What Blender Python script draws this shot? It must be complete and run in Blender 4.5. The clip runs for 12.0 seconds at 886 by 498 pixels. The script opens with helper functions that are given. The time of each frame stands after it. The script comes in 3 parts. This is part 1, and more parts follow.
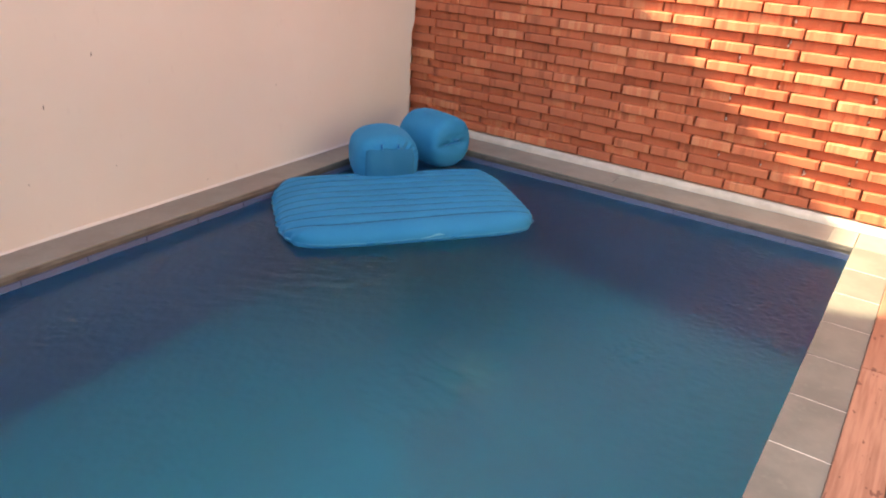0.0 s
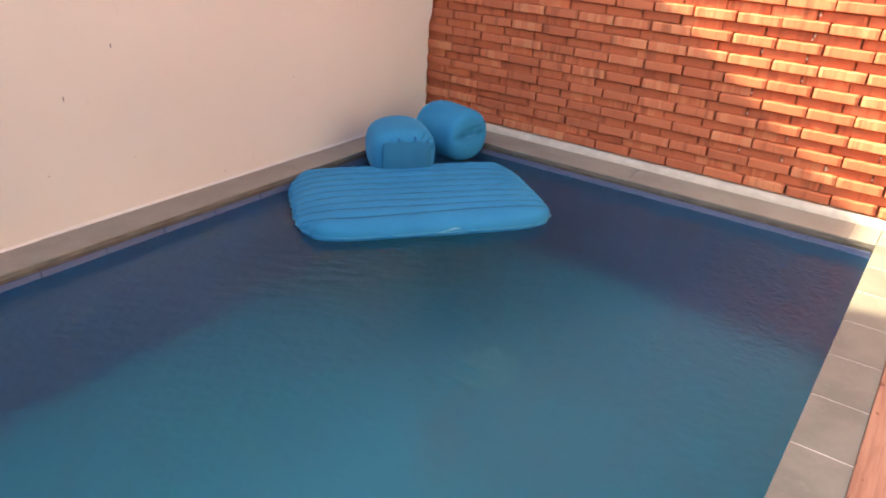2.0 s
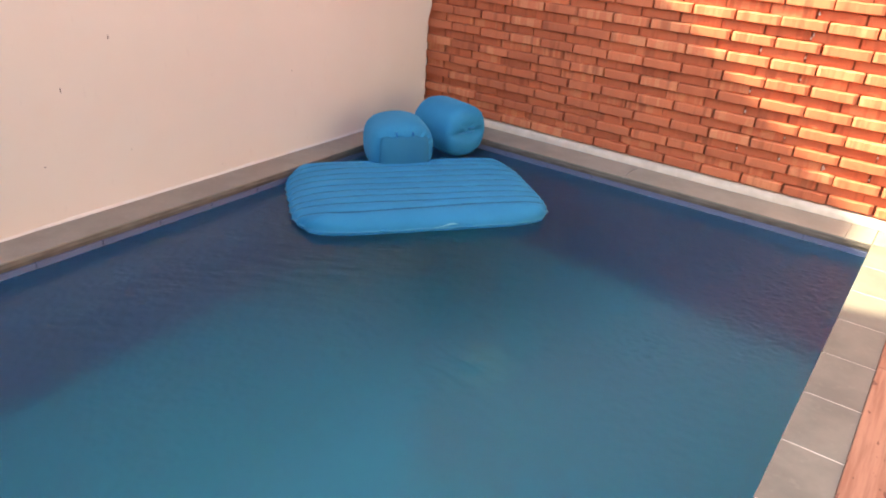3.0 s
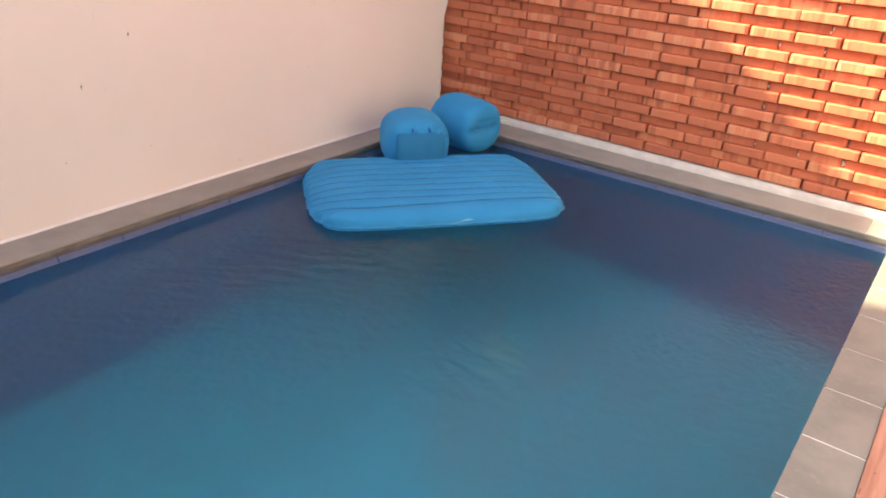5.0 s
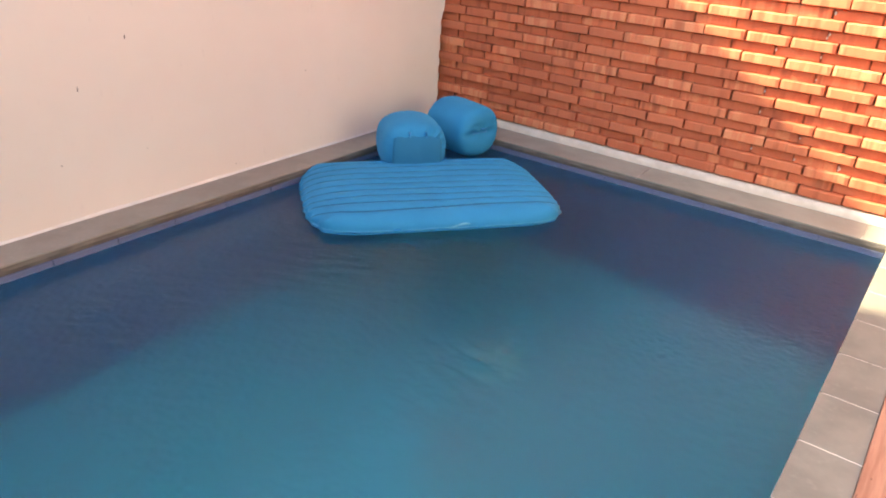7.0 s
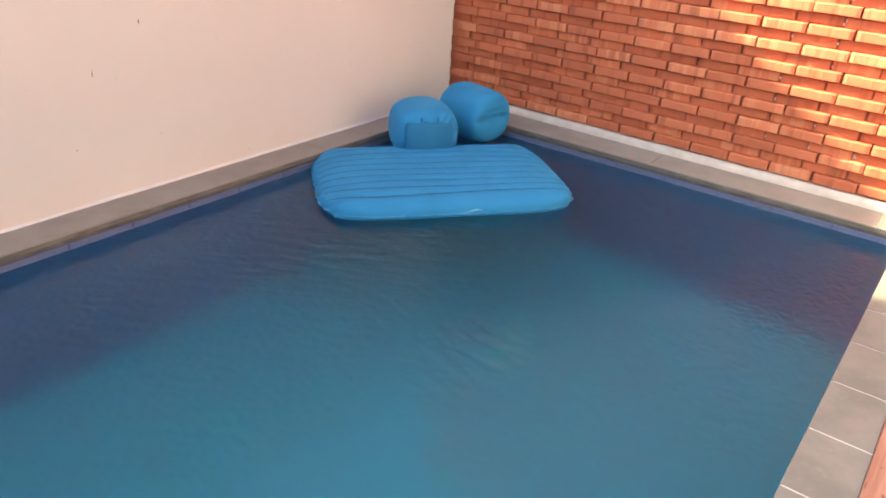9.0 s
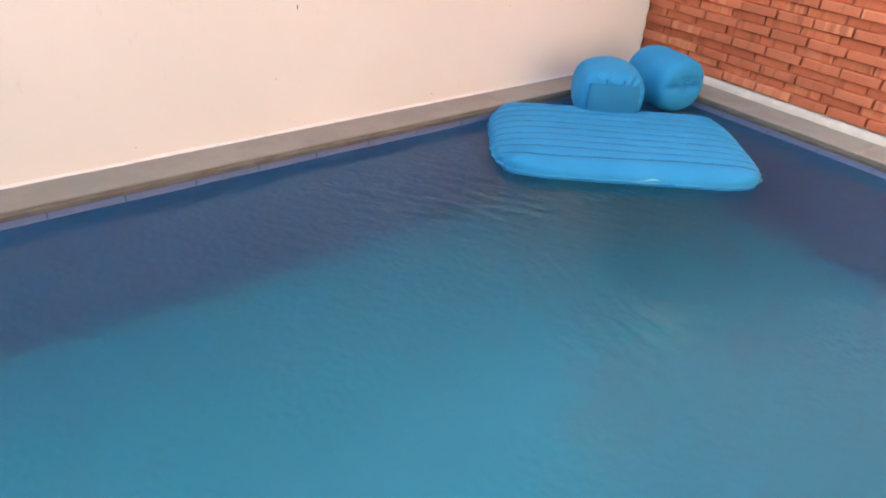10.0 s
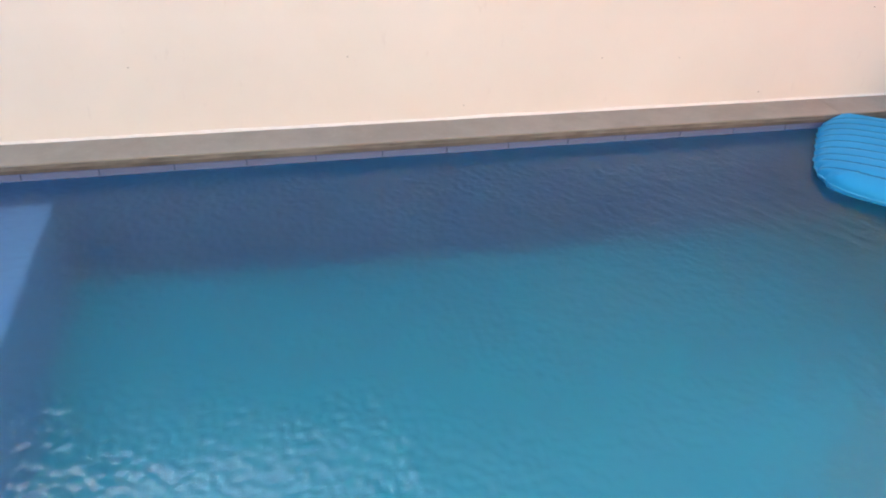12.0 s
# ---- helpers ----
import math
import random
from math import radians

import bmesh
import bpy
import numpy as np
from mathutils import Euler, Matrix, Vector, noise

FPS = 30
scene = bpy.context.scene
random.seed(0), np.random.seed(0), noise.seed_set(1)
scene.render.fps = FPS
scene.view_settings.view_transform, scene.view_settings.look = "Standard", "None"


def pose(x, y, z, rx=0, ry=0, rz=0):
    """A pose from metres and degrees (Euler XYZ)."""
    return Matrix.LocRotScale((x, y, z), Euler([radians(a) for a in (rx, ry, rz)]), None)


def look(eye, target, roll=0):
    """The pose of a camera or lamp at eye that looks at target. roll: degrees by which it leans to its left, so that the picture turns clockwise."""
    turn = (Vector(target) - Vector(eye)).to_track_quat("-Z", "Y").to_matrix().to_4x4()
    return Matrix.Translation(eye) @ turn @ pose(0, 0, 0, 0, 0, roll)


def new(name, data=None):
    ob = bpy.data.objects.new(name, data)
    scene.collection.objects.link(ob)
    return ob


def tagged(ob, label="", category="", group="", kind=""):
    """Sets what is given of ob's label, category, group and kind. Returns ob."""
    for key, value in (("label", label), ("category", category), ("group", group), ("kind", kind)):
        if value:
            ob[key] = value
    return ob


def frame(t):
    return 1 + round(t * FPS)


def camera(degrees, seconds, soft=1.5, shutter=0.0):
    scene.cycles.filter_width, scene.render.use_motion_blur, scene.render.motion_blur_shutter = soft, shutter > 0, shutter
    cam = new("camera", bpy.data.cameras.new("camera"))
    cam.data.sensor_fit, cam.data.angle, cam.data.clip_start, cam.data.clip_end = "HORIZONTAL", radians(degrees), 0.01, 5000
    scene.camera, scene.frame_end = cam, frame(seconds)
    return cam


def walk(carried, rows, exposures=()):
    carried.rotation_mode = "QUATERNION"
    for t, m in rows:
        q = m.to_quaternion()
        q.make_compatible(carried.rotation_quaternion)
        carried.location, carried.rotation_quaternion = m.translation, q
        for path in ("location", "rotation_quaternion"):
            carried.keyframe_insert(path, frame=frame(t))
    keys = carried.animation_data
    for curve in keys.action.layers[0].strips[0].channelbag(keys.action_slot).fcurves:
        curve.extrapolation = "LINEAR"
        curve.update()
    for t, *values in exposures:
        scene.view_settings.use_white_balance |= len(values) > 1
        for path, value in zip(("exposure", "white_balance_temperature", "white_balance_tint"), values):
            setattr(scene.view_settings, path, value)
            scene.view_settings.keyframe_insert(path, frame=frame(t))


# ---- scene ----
cam = camera(63.0, 12.0, soft=1.9)
PATH = [
    (0, (0.132, -3.875, 1.425), (-0.87, -2.369, 0.572), 3.1),
    (0.5, (0.116, -3.878, 1.436), (-0.896, -2.371, 0.596), 2.9),
    (1, (0.114, -3.873, 1.434), (-0.934, -2.385, 0.604), 3.0),
    (1.5, (0.097, -3.875, 1.445), (-0.924, -2.397, 0.566), 3.6),
    (2, (0.098, -3.875, 1.435), (-0.922, -2.396, 0.556), 3.2),
    (2.5, (0.111, -3.87, 1.436), (-0.91, -2.389, 0.56), 3.3),
    (3, (0.114, -3.868, 1.432), (-0.902, -2.392, 0.544), 3.8),
    (5, (0.112, -3.884, 1.417), (-0.935, -2.431, 0.525), 3.3),
    (5.5, (0.104, -3.885, 1.419), (-0.932, -2.421, 0.534), 3.6),
    (6, (0.106, -3.884, 1.418), (-0.935, -2.423, 0.533), 3.5),
    (6.5, (0.101, -3.887, 1.424), (-0.942, -2.431, 0.534), 3.6),
    (7, (0.106, -3.882, 1.42), (-0.934, -2.42, 0.536), 3.6),
    (8.8, (0.097, -3.896, 1.425), (-0.931, -2.438, 0.52), 4.1),
    (9, (0.105, -3.892, 1.425), (-0.945, -2.46, 0.504), 3.6),
    (9.5, (0.103, -3.893, 1.425), (-1.06, -2.594, 0.445), 4.1),
    (10, (0.078, -3.909, 1.382), (-1.235, -2.813, 0.346), 4.5),
    (10.5, (0.065, -3.955, 1.423), (-1.354, -3.075, 0.322), 5.5),
    (11, (0.09, -4.0, 1.34), (-1.413, -3.243, 0.259), 4.05),
    (11.2, (0.106, -4.0, 1.348), (-1.408, -3.283, 0.269), 3.7),
    (11.5, (0.13, -4.0, 1.36), (-1.434, -3.397, 0.269), 2.44),
    (11.7, (0.122, -4.007, 1.39), (-1.463, -3.475, 0.289), 2.8),
    (12, (0.111, -4.018, 1.434), (-1.478, -3.591, 0.297), 3.2),
]
EXPOSURE = [(0.0, 1.95, 7150, 12), (1.0, 1.95, 7150, 12), (3.0, 2.14, 7050, 12), (7.0, 2.26, 7000, 11), (9.0, 2.27, 6950, 10),
            (9.5, 2.46, 6850, 8), (10.0, 2.60, 6750, 6), (11.0, 2.64, 6600, 4), (12.0, 2.64, 6450, 3)]
walk(cam, [(t, look(eye, target, roll)) for t, eye, target, roll in PATH], EXPOSURE)


# ---- light ----
SUN_WAY = Vector((1.0, 0.36, -0.776)).normalized()
world = bpy.data.worlds.new("sky")
scene.world = world
world.use_nodes = True
wn = world.node_tree.nodes
wl = world.node_tree.links
wn.clear()
sky = wn.new("ShaderNodeTexSky")
sky.sky_type = "NISHITA"
sky.sun_disc = False
sky.sun_elevation = math.asin(-SUN_WAY.z)
sky.sun_rotation = math.atan2(-SUN_WAY.x, -SUN_WAY.y)
sky.air_density, sky.dust_density, sky.ozone_density = 1.0, 2.8, 1.0
bg = wn.new("ShaderNodeBackground")
bg.inputs["Strength"].default_value = 0.15
wout = wn.new("ShaderNodeOutputWorld")
wl.new(sky.outputs[0], bg.inputs[0])
wl.new(bg.outputs[0], wout.inputs[0])
sun_data = bpy.data.lights.new("sun", "SUN")
sun_data.energy, sun_data.angle, sun_data.color = 5.0, radians(1.6), (1.0, 0.91, 0.64)
sun = new("sun", sun_data)
sun.matrix_world = look((-4, -3, 8), Vector((-4, -3, 8)) + SUN_WAY)


# ---- materials ----
class Mat:
    """A node material with short calls for the usual pieces."""

    def __init__(self, name, rough=0.6, spec=0.5):
        self.m = bpy.data.materials.new(name)
        self.m.use_nodes = True
        self.t = self.m.node_tree
        self.b = self.t.nodes["Principled BSDF"]
        self.b.inputs["Roughness"].default_value = rough
        self.b.inputs["Specular IOR Level"].default_value = spec
        self.co = self.t.nodes.new("ShaderNodeTexCoord").outputs["Object"]

    def node(self, kind, **inputs):
        n = self.t.nodes.new(kind)
        for k, v in inputs.items():
            self.put(n.inputs[k], v)
        return n

    def put(self, socket, v):
        if isinstance(v, bpy.types.NodeSocket):
            self.t.links.new(v, socket)
        else:
            socket.default_value = v

    def mapped(self, scale=(1, 1, 1), jitter=False):
        n = self.node("ShaderNodeMapping", Vector=self.co, Scale=scale)
        if jitter:
            info = self.node("ShaderNodeObjectInfo").outputs["Random"]
            sep = self.node("ShaderNodeCombineXYZ")
            mul = self.node("ShaderNodeMath")
            mul.operation = "MULTIPLY"
            self.put(mul.inputs[0], info)
            mul.inputs[1].default_value = 37.0
            for i in range(3):
                self.t.links.new(mul.outputs[0], sep.inputs[i])
            self.put(n.inputs["Location"], sep.outputs[0])
        return n.outputs[0]

    def noise(self, scale, detail=4, stretch=(1, 1, 1), rough=0.55, jitter=False):
        n = self.node("ShaderNodeTexNoise", Scale=scale, Detail=detail, Roughness=rough)
        self.put(n.inputs["Vector"], self.mapped(stretch, jitter))
        return n.outputs["Fac"]

    def ramp(self, fac, *stops):
        n = self.node("ShaderNodeValToRGB")
        e = n.color_ramp.elements
        while len(e) < len(stops):
            e.new(0.5)
        for k, (p, c) in zip(e, stops):
            k.position, k.color = p, (*c, 1)
        self.put(n.inputs[0], fac)
        return n.outputs[0]

    def mix(self, fac, a, b, mode="MIX"):
        n = self.t.nodes.new("ShaderNodeMix")
        n.data_type, n.blend_type = "RGBA", mode
        for i, v in ((0, fac), (6, a), (7, b)):
            if not isinstance(v, bpy.types.NodeSocket) and i:
                v = (*v, 1)
            self.put(n.inputs[i], v)
        return n.outputs[2]

    def random(self):
        return self.node("ShaderNodeObjectInfo").outputs["Random"]

    def island(self):
        return self.node("ShaderNodeNewGeometry").outputs["Random Per Island"]

    def colour(self, v):
        self.put(self.b.inputs["Base Color"], v if isinstance(v, bpy.types.NodeSocket) else (*v, 1))
        return self

    def rough(self, fac, lo, hi):
        n = self.node("ShaderNodeMapRange")
        self.put(n.inputs[0], fac)
        n.inputs[3].default_value, n.inputs[4].default_value = lo, hi
        self.put(self.b.inputs["Roughness"], n.outputs[0])
        return self

    def bump(self, fac, dist=0.002, strength=0.6):
        n = self.node("ShaderNodeBump", Strength=strength, Distance=dist, Height=fac)
        old = self.b.inputs["Normal"].links
        if old:
            self.t.links.new(old[0].from_socket, n.inputs["Normal"])
        self.t.links.new(n.outputs[0], self.b.inputs["Normal"])
        return self


def plaster():
    m = Mat("white_plaster", 0.85, 0.25)
    c = m.ramp(m.noise(1.1, 4), (0.3, (0.735, 0.675, 0.595)), (0.7, (0.795, 0.735, 0.655)))
    c = m.mix(m.ramp(m.noise(26, 3, (1, 1, 0.4)), (0.66, (0, 0, 0)), (0.8, (0.35,) * 3)), c, (0.62, 0.55, 0.49))
    m.colour(c)
    m.bump(m.noise(9, 3), 0.006, 0.35).bump(m.noise(160, 3), 0.0012, 0.4)
    return m.m


def brick_clay(name, pieces=True, lo=(0.50, 0.142, 0.070), hi=(0.72, 0.228, 0.112)):
    m = Mat(name, 0.85, 0.25)
    r = m.random() if pieces else m.island()
    c = m.mix(r, lo, hi)
    flash = m.ramp(m.noise(5.5, 2, (3.2, 0.2, 0.25), jitter=pieces), (0.48, (0, 0, 0)), (0.56, (0.8,) * 3))
    some = m.ramp(r, (0.55, (0.08,) * 3), (0.68, (0.9,) * 3))
    flash = m.mix(1.0, flash, some, "MULTIPLY")
    c = m.mix(flash, c, (0.75, 0.315, 0.16))
    dark = m.ramp(m.noise(5, 2, (3.0, 0.2, 0.3), jitter=pieces), (0.57, (0, 0, 0)), (0.66, (0.6,) * 3))
    c = m.mix(dark, c, (0.33, 0.095, 0.05))
    c = m.mix(m.ramp(m.noise(120, 4, jitter=pieces), (0.4, (0, 0, 0)), (0.8, (0.35,) * 3)), c, (0.40, 0.15, 0.08))
    m.colour(c)
    m.bump(m.noise(60, 4, (1.5, 1, 0.5), jitter=pieces), 0.003, 0.5).bump(m.noise(300, 3), 0.001, 0.5)
    return m.m


def mortar():
    m = Mat("brick_mortar", 0.95, 0.1)
    m.colour(m.ramp(m.noise(30, 4), (0.3, (0.22, 0.085, 0.045)), (0.7, (0.33, 0.14, 0.08))))
    m.bump(m.noise(80, 4), 0.004, 0.7)
    return m.m


def pale_mortar(name="pale_mortar", a=(0.55, 0.49, 0.41), b=(0.68, 0.61, 0.52)):
    m = Mat(name, 0.9, 0.2)
    m.colour(m.ramp(m.noise(14, 5), (0.3, a), (0.7, b)))
    m.bump(m.noise(70, 4), 0.004, 0.6)
    return m.m


def stone(name="coping_stone", lo=(0.315, 0.288, 0.238), hi=(0.345, 0.315, 0.262), blotch=(0.265, 0.243, 0.20)):
    m = Mat(name, 0.7, 0.35)
    c = m.mix(m.random(), lo, hi)
    c = m.mix(m.ramp(m.noise(5, 5, jitter=True), (0.42, (0, 0, 0)), (0.62, (0.7,) * 3)), c, blotch)
    c = m.mix(m.ramp(m.noise(38, 4, jitter=True), (0.58, (0, 0, 0)), (0.75, (0.22,) * 3)), c, tuple(v * 1.35 for v in hi))
    m.colour(c)
    m.bump(m.noise(45, 5), 0.002, 0.5).rough(m.noise(12, 3), 0.5, 0.85)
    return m.m


def stained(name, a, b, stretch=(1, 1, 1)):
    m = Mat(name, 0.8, 0.3)
    c = m.ramp(m.noise(9, 5, stretch), (0.32, a), (0.68, b))
    m.colour(c)
    m.bump(m.noise(60, 4), 0.002, 0.6)
    return m.m


def glazed(name, a, b, scale_line=None):
    """Glazed tile; scale_line: the height on the tile above which limescale has dried on it."""
    m = Mat(name, 0.4, 0.25)
    c = m.mix(m.random(), a, b)
    c = m.mix(m.ramp(m.noise(11, 4, jitter=True), (0.4, (0, 0, 0)), (0.75, (0.35,) * 3)), c, tuple(v * 1.2 for v in b))
    if scale_line is not None:
        z = m.node("ShaderNodeSeparateXYZ", Vector=m.co).outputs[2]
        n = m.node("ShaderNodeMath")
        n.operation = "MULTIPLY_ADD"
        m.put(n.inputs[0], m.noise(22, 4, (1, 1, 1.5), jitter=True))
        n.inputs[1].default_value = 0.022
        m.put(n.inputs[2], z)
        edge = m.node("ShaderNodeMapRange", Value=n.outputs[0])
        edge.inputs[1].default_value, edge.inputs[2].default_value = scale_line - 0.004, scale_line + 0.034
        edge.inputs[4].default_value = 0.8
        c = m.mix(edge.outputs[0], c, (0.135, 0.152, 0.232))
    m.colour(c)
    m.bump(m.noise(6, 2, jitter=True), 0.002, 0.25).rough(m.noise(25, 3), 0.3, 0.6)
    return m.m


def pool_floor():
    m = Mat("pool_floor_tile", 0.5, 0.3)
    c = m.mix(m.random(), (0.045, 0.42, 0.475), (0.050, 0.445, 0.50))
    c = m.mix(m.ramp(m.noise(9, 4), (0.5, (0, 0, 0)), (0.8, (0.4,) * 3)), c, (0.026, 0.35, 0.42))
    m.colour(c)
    return m.m


def water_surface():
    """Slightly cloudy water: a blurred view down, crisp ripples above, a little haze."""
    m = Mat("pool_water", 0.1, 0.5)
    m.t.nodes.remove(m.b)
    wave = m.node("ShaderNodeBump", Strength=0.5, Distance=0.010, Height=m.noise(12, 2, (1, 0.6, 1)))
    wave = m.node("ShaderNodeBump", Strength=0.3, Distance=0.0016, Height=m.noise(70, 2, (1, 0.8, 1)), Normal=wave.outputs[0])
    down = m.node("ShaderNodeBsdfRefraction", Color=(0.72, 0.93, 0.98, 1), Roughness=0.28, IOR=1.333, Normal=wave.outputs[0])
    gloss = m.node("ShaderNodeBsdfAnisotropic", Color=(0.9, 0.95, 1, 1), Roughness=0.065, Normal=wave.outputs[0])
    fres = m.node("ShaderNodeFresnel", IOR=1.28, Normal=wave.outputs[0])
    haze = m.node("ShaderNodeBsdfDiffuse", Color=(0.06, 0.28, 0.42, 1))
    body = m.node("ShaderNodeMixShader", Fac=0.085)
    m.t.links.new(down.outputs[0], body.inputs[1])
    m.t.links.new(haze.outputs[0], body.inputs[2])
    mix = m.node("ShaderNodeMixShader", Fac=fres.outputs[0])
    m.t.links.new(body.outputs[0], mix.inputs[1])
    m.t.links.new(gloss.outputs[0], mix.inputs[2])
    m.t.links.new(mix.outputs[0], m.t.nodes["Material Output"].inputs["Surface"])
    return m.m


def flocked(name="flocked_vinyl", deep=1.12):
    m = Mat(name, 0.75, 0.3)
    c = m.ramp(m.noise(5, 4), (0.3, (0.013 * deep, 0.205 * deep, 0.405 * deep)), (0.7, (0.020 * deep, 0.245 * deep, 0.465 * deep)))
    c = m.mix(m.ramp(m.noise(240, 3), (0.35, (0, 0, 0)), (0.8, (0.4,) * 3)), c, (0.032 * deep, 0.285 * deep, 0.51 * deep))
    m.colour(c)
    m.b.inputs["Sheen Weight"].default_value = 0.45
    m.b.inputs["Sheen Roughness"].default_value = 0.38
    m.b.inputs["Sheen Tint"].default_value = (0.14, 0.62, 1, 1)
    m.bump(m.noise(420, 2), 0.0008, 0.5).bump(m.noise(14, 3), 0.006, 0.35)
    return m.m


def smooth_vinyl(name, c):
    m = Mat(name, 0.35, 0.5)
    m.colour(m.mix(m.noise(9, 3), c, tuple(v * 1.15 for v in c)))
    m.bump(m.noise(30, 3), 0.002, 0.3)
    return m.m


def deck_wood():
    m = Mat("deck_wood", 0.6, 0.35)
    c = m.mix(m.random(), (0.37, 0.185, 0.122), (0.44, 0.235, 0.16))
    grain = m.ramp(m.noise(14, 6, (4, 0.25, 1), jitter=True), (0.42, (0, 0, 0)), (0.62, (0.7,) * 3))
    c = m.mix(grain, c, (0.27, 0.122, 0.08))
    spots = m.ramp(m.noise(30, 2, (1.3, 0.7, 1), jitter=True), (0.645, (0, 0, 0)), (0.68, (0.8,) * 3))
    c = m.mix(spots, c, (0.13, 0.05, 0.035))
    m.colour(c)
    m.bump(m.noise(30, 5, (4, 0.3, 1), jitter=True), 0.002, 0.6).rough(m.noise(12, 3), 0.45, 0.75)
    return m.m


def paving():
    m = Mat("paving", 0.9, 0.2)
    m.colour(m.ramp(m.noise(3, 5), (0.3, (0.24, 0.21, 0.18)), (0.7, (0.36, 0.32, 0.27))))
    m.bump(m.noise(40, 4), 0.003, 0.5)
    return m.m


PLASTER, MORTAR, PALE, STONE = plaster(), mortar(), pale_mortar(), stone()
CLAY, CLAY_REST = brick_clay("terracotta_brick"), brick_clay("terracotta_brick_joined", False)
SLAB = stone("coping_slab", (0.205, 0.198, 0.168), (0.25, 0.24, 0.203), (0.165, 0.162, 0.138))
BED = stained("coping_bed", (0.10, 0.086, 0.072), (0.17, 0.147, 0.122))
EDGE = stained("stained_stone_edge", (0.135, 0.117, 0.098), (0.245, 0.212, 0.175), (1, 1, 6))
GROUT_W = pale_mortar("pale_grout", (0.74, 0.69, 0.60), (0.86, 0.82, 0.74))
BLUE = glazed("blue_glazed_tile", (0.135, 0.182, 0.330), (0.160, 0.210, 0.370))
BLUE_TOP = glazed("blue_tile_with_limescale", (0.135, 0.182, 0.330), (0.160, 0.210, 0.370), 0.115)
BLUE_GROUT = stained("blue_tile_grout", (0.055, 0.08, 0.15), (0.075, 0.105, 0.19))
FLOOR, WATER, FLOCK = pool_floor(), water_surface(), flocked()
VINYL = smooth_vinyl("blue_vinyl", (0.03, 0.25, 0.52))
SEAM = smooth_vinyl("pale_blue_vinyl", (0.05, 0.31, 0.53))
TONGUE = smooth_vinyl("clear_blue_vinyl", (0.15, 0.45, 0.60))
# same flock made darker: the upright flap's shade is in the colour
FLAP_SHADE = flocked("flocked_flap_shaded", 0.74)
# pressed flock at the welds, the rib valleys' shade put into its colour
WELD_SHADE = flocked("pressed_flock_shaded", 0.55)
DECK, PAVING = deck_wood(), paving()
GREY = pale_mortar("grey_render", (0.24, 0.23, 0.22), (0.32, 0.31, 0.295))
DRAIN = stained("drain_plastic", (0.13, 0.50, 0.50), (0.24, 0.58, 0.52))


# ---- mesh helpers ----
def mesh_of(bm, name, material, smooth=False):
    me = bpy.data.meshes.new(name)
    bm.to_mesh(me)
    bm.free()
    me.materials.append(material)
    if smooth:
        me.polygons.foreach_set("use_smooth", [True] * len(me.polygons))
    return me


def part(name, bm, material, parent=None, label="", smooth=False):
    ob = new(name, mesh_of(bm, name, material, smooth))
    ob.parent = parent
    return tagged(ob, label)


def box(x0, x1, y0, y1, z0, z1, bevel=0.0, bm=None):
    own = bmesh.new()
    bmesh.ops.create_cube(own, size=1)
    for v in own.verts:
        v.co = Vector(((x0 + x1) / 2 + v.co.x * (x1 - x0), (y0 + y1) / 2 + v.co.y * (y1 - y0), (z0 + z1) / 2 + v.co.z * (z1 - z0)))
    if bevel:
        bmesh.ops.bevel(own, geom=own.edges[:], offset=bevel, segments=1, affect="EDGES")
    if bm is None:
        return own
    me = bpy.data.meshes.new("piece")
    own.to_mesh(me)
    own.free()
    bm.from_mesh(me)
    bpy.data.meshes.remove(me)
    return bm


def structure(name, bm, material, label, category, smooth=False):
    ob = part(name, bm, material, None, label, smooth)
    return tagged(ob, category=category, kind="structure")


def holder(name, label, category, place=(0, 0, 0), turn=0.0, kind="", group=""):
    ob = new(name)
    ob.matrix_basis = pose(*place, 0, 0, turn)
    return tagged(ob, label, category, group, kind)


# ---- plan ----
XW, XE = -2.742, 0.0           # pool's inner edges, white wall side and deck side
YN, YS = 0.0, -5.95            # pool's inner edges, brick wall side and near end
WALL_X, BRICK_Y = -2.933, 0.245
WATER_Z, FLOOR_Z = -0.075, -1.36
COPE_E = 0.180

# white wall, its plaster foot a little uneven; an unseen raised stretch is added for shade
def floor_at(y):
    """The pool floor falls towards the brick wall."""
    return -1.34 + (-y) * 0.066


